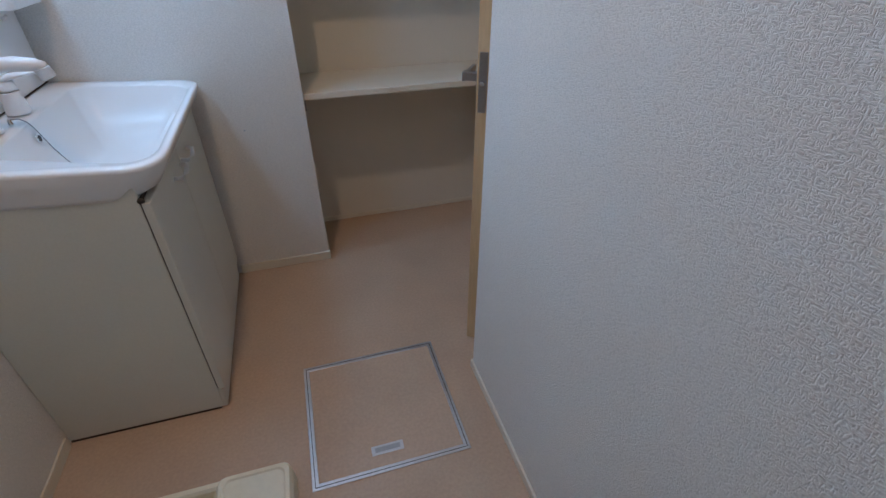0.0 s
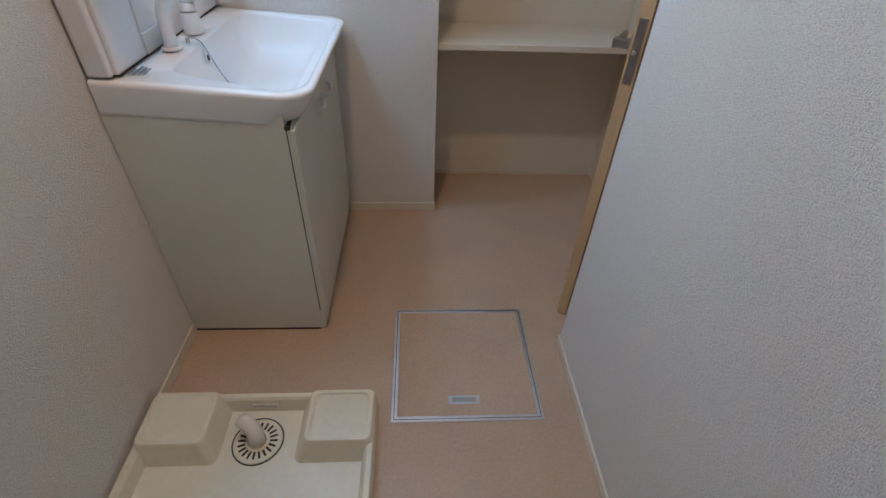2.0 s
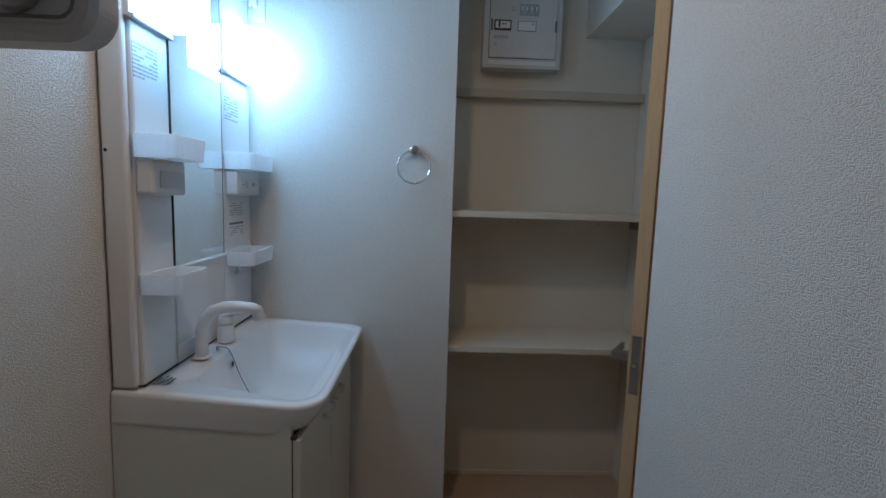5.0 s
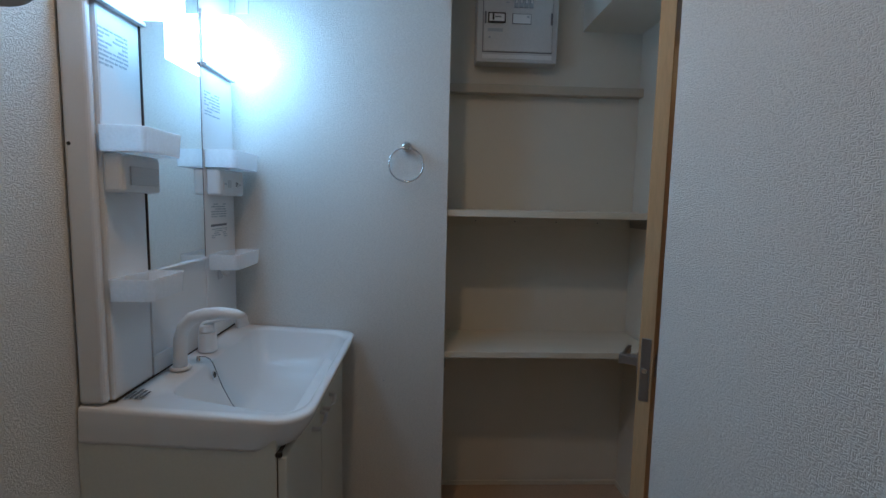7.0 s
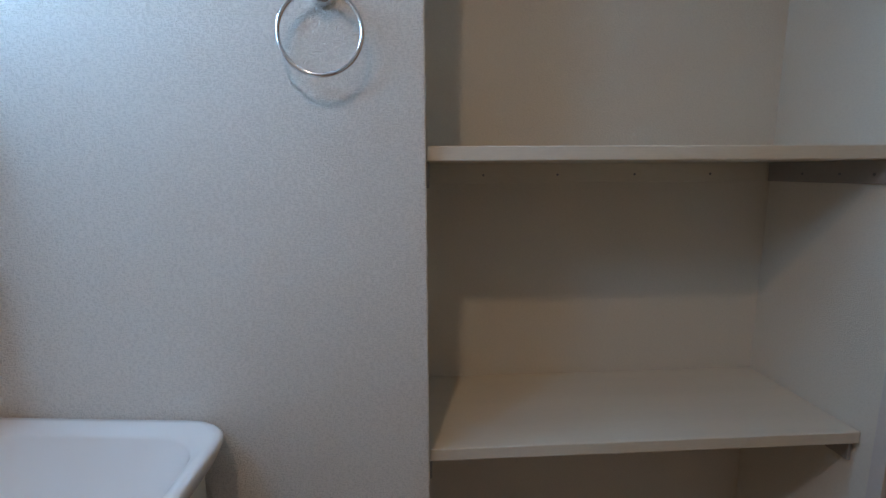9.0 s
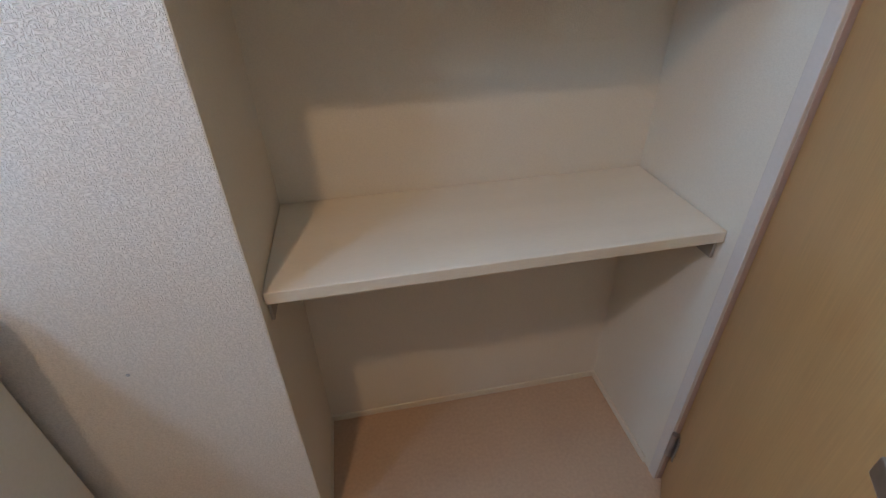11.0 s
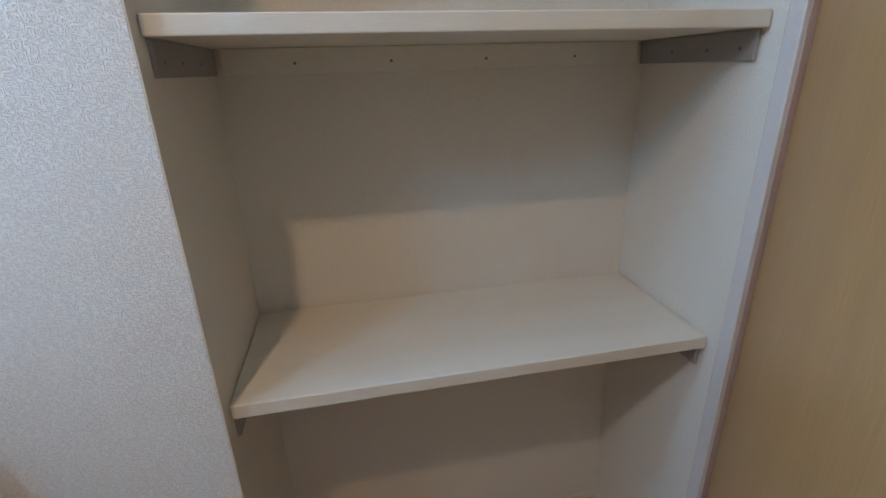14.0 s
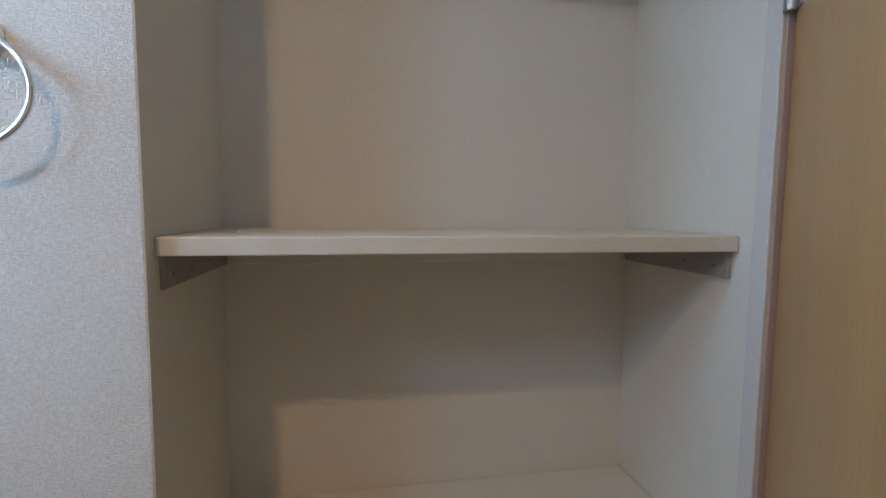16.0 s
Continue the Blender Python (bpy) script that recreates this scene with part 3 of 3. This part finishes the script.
def small_print(x, y0, y1, z0, z1, rows):
    """Unreadable small print as short bars."""
    out = bmesh.new()
    for k in range(rows):
        z = z1 - (z1 - z0) * k / rows
        y = y0
        while y < y1 - 0.006:
            w = min(rnd.uniform(0.008, 0.030), y1 - y)
            if rnd.random() < 0.82:
                box(x, x + 0.0005, y, y + w, z - (z1 - z0) / rows * 0.45, z, bm=out)
            y += w + 0.004
    return out


part("print", small_print(0.0672, -0.680, -0.585, 1.545, 1.625, 9), INK_PALE, unit, "blue-grey small print")
part("print", small_print(0.0682, -0.225, -0.120, 1.525, 1.600, 8), INK_PALE, unit, "blue-grey small print")
part("print", small_print(0.0682, -0.200, -0.090, 1.215, 1.262, 6), INK_PALE, unit, "grey small print")
part("print", box(0.0682, 0.0687, -0.205, -0.090, 1.190, 1.197), INK, unit, "dark printed bar")
part("print", small_print(0.0682, -0.200, -0.090, 1.150, 1.183, 5), INK_PALE, unit, "grey small print")


# ---- floor hatch ----
hatch = thing("floor_hatch", (0.875, -0.85, 0), "square floor hatch with a bright aluminium frame, closed", "floor hatch")
HX0, HX1, HY0, HY1 = 0.661, 1.106, -1.062, -0.626
for name, b in (("frame_bar", box(HX0, HX0 + 0.018, HY0, HY1, 0.0, 0.003, 0.001)), ("frame_bar", box(HX1 - 0.018, HX1, HY0, HY1, 0.0, 0.003, 0.001)),
                ("frame_bar", box(HX0 + 0.018, HX1 - 0.018, HY0, HY0 + 0.018, 0.0, 0.003, 0.001)), ("frame_bar", box(HX0 + 0.018, HX1 - 0.018, HY1 - 0.018, HY1, 0.0, 0.003, 0.001))):
    part(name, b, ALU, hatch)
gaps = box(HX0 + 0.0075, HX0 + 0.0095, HY0 + 0.008, HY1 - 0.008, 0.0028, 0.0034)
box(HX1 - 0.0095, HX1 - 0.0075, HY0 + 0.008, HY1 - 0.008, 0.0028, 0.0034, bm=gaps)
box(HX0 + 0.008, HX1 - 0.008, HY0 + 0.0075, HY0 + 0.0095, 0.0028, 0.0034, bm=gaps)
box(HX0 + 0.008, HX1 - 0.008, HY1 - 0.0095, HY1 - 0.0075, 0.0028, 0.0034, bm=gaps)
part("frame_groove", gaps, GAP, hatch, "dark groove round the lid")
part("lid", box(HX0 + 0.0185, HX1 - 0.0185, HY0 + 0.0185, HY1 - 0.0185, 0.0, 0.002), VINYL, hatch)
grip = part("lift_grip", box(0.830, 0.922, -1.008, -0.979, 0.002, 0.0045, 0.001), ALU, hatch, "recessed metal lift grip")
part("grip_recess", box(0.840, 0.912, -1.001, -0.986, 0.0043, 0.0049), SATIN, grip)

# ---- washing machine pan ----
pan = thing("washing_machine_pan", (0.32, -1.30, 0), "ivory plastic washing machine drip pan on the floor", "drip pan")
PX0, PX1, PY0, PY1 = 0.0075, 0.625, -1.630, -0.992
O, I2 = (0.025,) * 4, (0.018,) * 4
part("tray", skin([(outline(PX0, PX1, PY0, PY1, O, 5), 0.001), (outline(PX0 + 0.003, PX1 - 0.003, PY0 + 0.003, PY1 - 0.003, O, 5), 0.056), (outline(PX0 + 0.006, PX1 - 0.006, PY0 + 0.006, PY1 - 0.006, O, 5), 0.061),
                   (outline(PX0 + 0.018, PX1 - 0.018, PY0 + 0.018, PY1 - 0.018, I2, 5), 0.061), (outline(PX0 + 0.024, PX1 - 0.024, PY0 + 0.024, PY1 - 0.024, I2, 5), 0.054),
                   (outline(PX0 + 0.034, PX1 - 0.034, PY0 + 0.034, PY1 - 0.034, I2, 5), 0.016)]), PAN, pan, smooth=False)
for x0, x1 in ((PX0 + 0.004, 0.195), (0.437, PX1 - 0.004)):
    for y0, y1 in ((PY1 - 0.165, PY1 - 0.004), (PY0 + 0.004, PY0 + 0.165)):
        C = (0.02,) * 4
        part("foot_block", skin([(outline(x0 - (0.024 if x0 > 0.3 else 0), x1 + (0.024 if x0 < 0.3 else 0), y0 - (0.024 if y0 > -1.4 else 0), y1 + (0.024 if y0 < -1.4 else 0), C, 5), 0.012), (outline(x0 + 0.003, x1 - 0.003, y0 + 0.003, y1 - 0.002, C, 5), 0.071), (outline(x0 + 0.007, x1 - 0.007, y0 + 0.007, y1 - 0.005, C, 5), 0.076),
                                 (outline(x0 + 0.016, x1 - 0.016, y0 + 0.016, y1 - 0.014, C, 5), 0.076), (outline(x0 + 0.020, x1 - 0.020, y0 + 0.020, y1 - 0.018, C, 5), 0.072)]), PAN, pan)
DX, DY = 0.309, -1.116
drain = part("drain_ring", torus((DX, DY, 0.0165), (0, 0, 1), 0.066, 0.0018, 48, 8), BLACK, pan, "dark seal round the drain", smooth=True)
part("drain_plate", cylinder((DX, DY, 0.012), (0, 0, 1), 0.064, 0.062, 0.007, 48, bevel=0.001), PAN, drain)
slots = bmesh.new()
for k in range(20):
    a = 2 * math.pi * k / 20
    m = Matrix.Translation((DX + 0.042 * math.cos(a), DY + 0.042 * math.sin(a), 0.0192)) @ pose(0, 0, 0, 0, 0, math.degrees(a)) @ Matrix.Diagonal((0.020, 0.006, 0.0012, 1))
    bmesh.ops.create_cube(slots, size=1, matrix=m)
part("drain_slots", slots, BLACK, drain, "black slots")
part("elbow", tube([(DX, DY, 0.017), (DX, DY, 0.045), (DX - 0.006, DY + 0.008, 0.062), (DX - 0.020, DY + 0.018, 0.072), (DX - 0.042, DY + 0.03, 0.076)], [0.023, 0.022, 0.021, 0.020, 0.019], 20), ELBOW, pan, "milky drain elbow", smooth=True)
part("pan_print", box(0.275, 0.345, PY1 - 0.031, PY1 - 0.026, 0.030, 0.042), PLASTIC_GREY, pan)

# ---- faucet cover on the wall over the pan ----
wt = thing("wall_box", (0.2, -1.27, 1.445), "rounded plastic box panel standing out from the wall, greyed for shade", "wall box")
BX, BY, BZ = 0.405, -1.285, 1.445


def round_plate(x0, x1, z0, z1, y0, y1, r, rim=0.0):
    """An upright plate with rounded corners, its face set back inside a rim."""
    flat = [(x0, z0), (x1, z1)]
    rings = []
    for inset, y in ((0.0, y1), (0.0, y0 + 0.006), (0.006, y0), (0.006 + rim, y0), (0.010 + rim, y0 + 0.004)):
        q = max(r - inset, 0.004)
        rings.append([(x, y, z) for x, z in outline(flat[0][0] + inset, flat[1][0] - inset, flat[0][1] + inset, flat[1][1] - inset, (q,) * 4)])
    out = bmesh.new()
    rings = [[out.verts.new(p) for p in ring] for ring in rings]
    for a, b in zip(rings, rings[1:]):
        for k in range(len(a)):
            out.faces.new((a[k], a[(k + 1) % len(a)], b[(k + 1) % len(a)], b[k]))
    out.faces.new(rings[0])
    out.faces.new(rings[-1])
    return out


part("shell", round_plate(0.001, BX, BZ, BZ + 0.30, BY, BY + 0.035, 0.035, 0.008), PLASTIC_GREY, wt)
part("face", round_plate(0.018, BX - 0.018, BZ + 0.017, BZ + 0.283, BY + 0.002, BY + 0.010, 0.022), FACE_UNLIT, wt, "recessed face, dark grey for being turned from the lamps")
knob = part("knob", cylinder((0.330, BY + 0.003, BZ + 0.050), (0, -1, 0), 0.026, 0.022, 0.014, 32, bevel=0.003), SATIN, wt)
part("knob_lever", box(0.285, 0.330, BY - 0.020, BY - 0.010, BZ + 0.046, BZ + 0.058, 0.003), CHROME, knob)

# ---- hall ----
hd = thing("hall_door", (2.6, 0.95, 0), "orange-brown wooden sliding door across the hall", "door", kind="structure")
part("leaf", box(2.560, 2.595, 0.35, 1.36, 0.01, 1.80, 0.003), ORANGE_WOOD, hd)
part("stile", box(2.548, 2.560, 1.18, 1.36, 0.01, 1.80, 0.002), ORANGE_WOOD, hd)
part("top_rail", box(2.548, 2.560, 0.35, 1.18, 1.70, 1.80, 0.002), ORANGE_WOOD, hd)
part("rail_gap", box(2.545, 2.598, 0.33, 1.38, 1.802, 1.815), GAP, hd, "dark gap over the door")
part("lintel", box(2.545, 2.598, 0.33, 1.38, 1.816, 2.28, 0.002), OAK_EDGE, hd, "pale wooden panel over the door")
for name, x, y in (("ceiling_downlight", 0.55, -0.97), ("ceiling_downlight", 2.2, 0.9)):
    dl = thing(name, (x, y, TOP), "small round white ceiling downlight, lit", "ceiling light", "downlights")
    part("trim_ring", torus((x, y, TOP - 0.004), (0, 0, 1), 0.060, 0.006, 40, 8), PLASTIC, dl, smooth=True)
    part("lens", cylinder((x, y, TOP - 0.003), (0, 0, 1), 0.054, 0.054, 0.002, 40), GLOW_WARM, dl, "glowing lens")
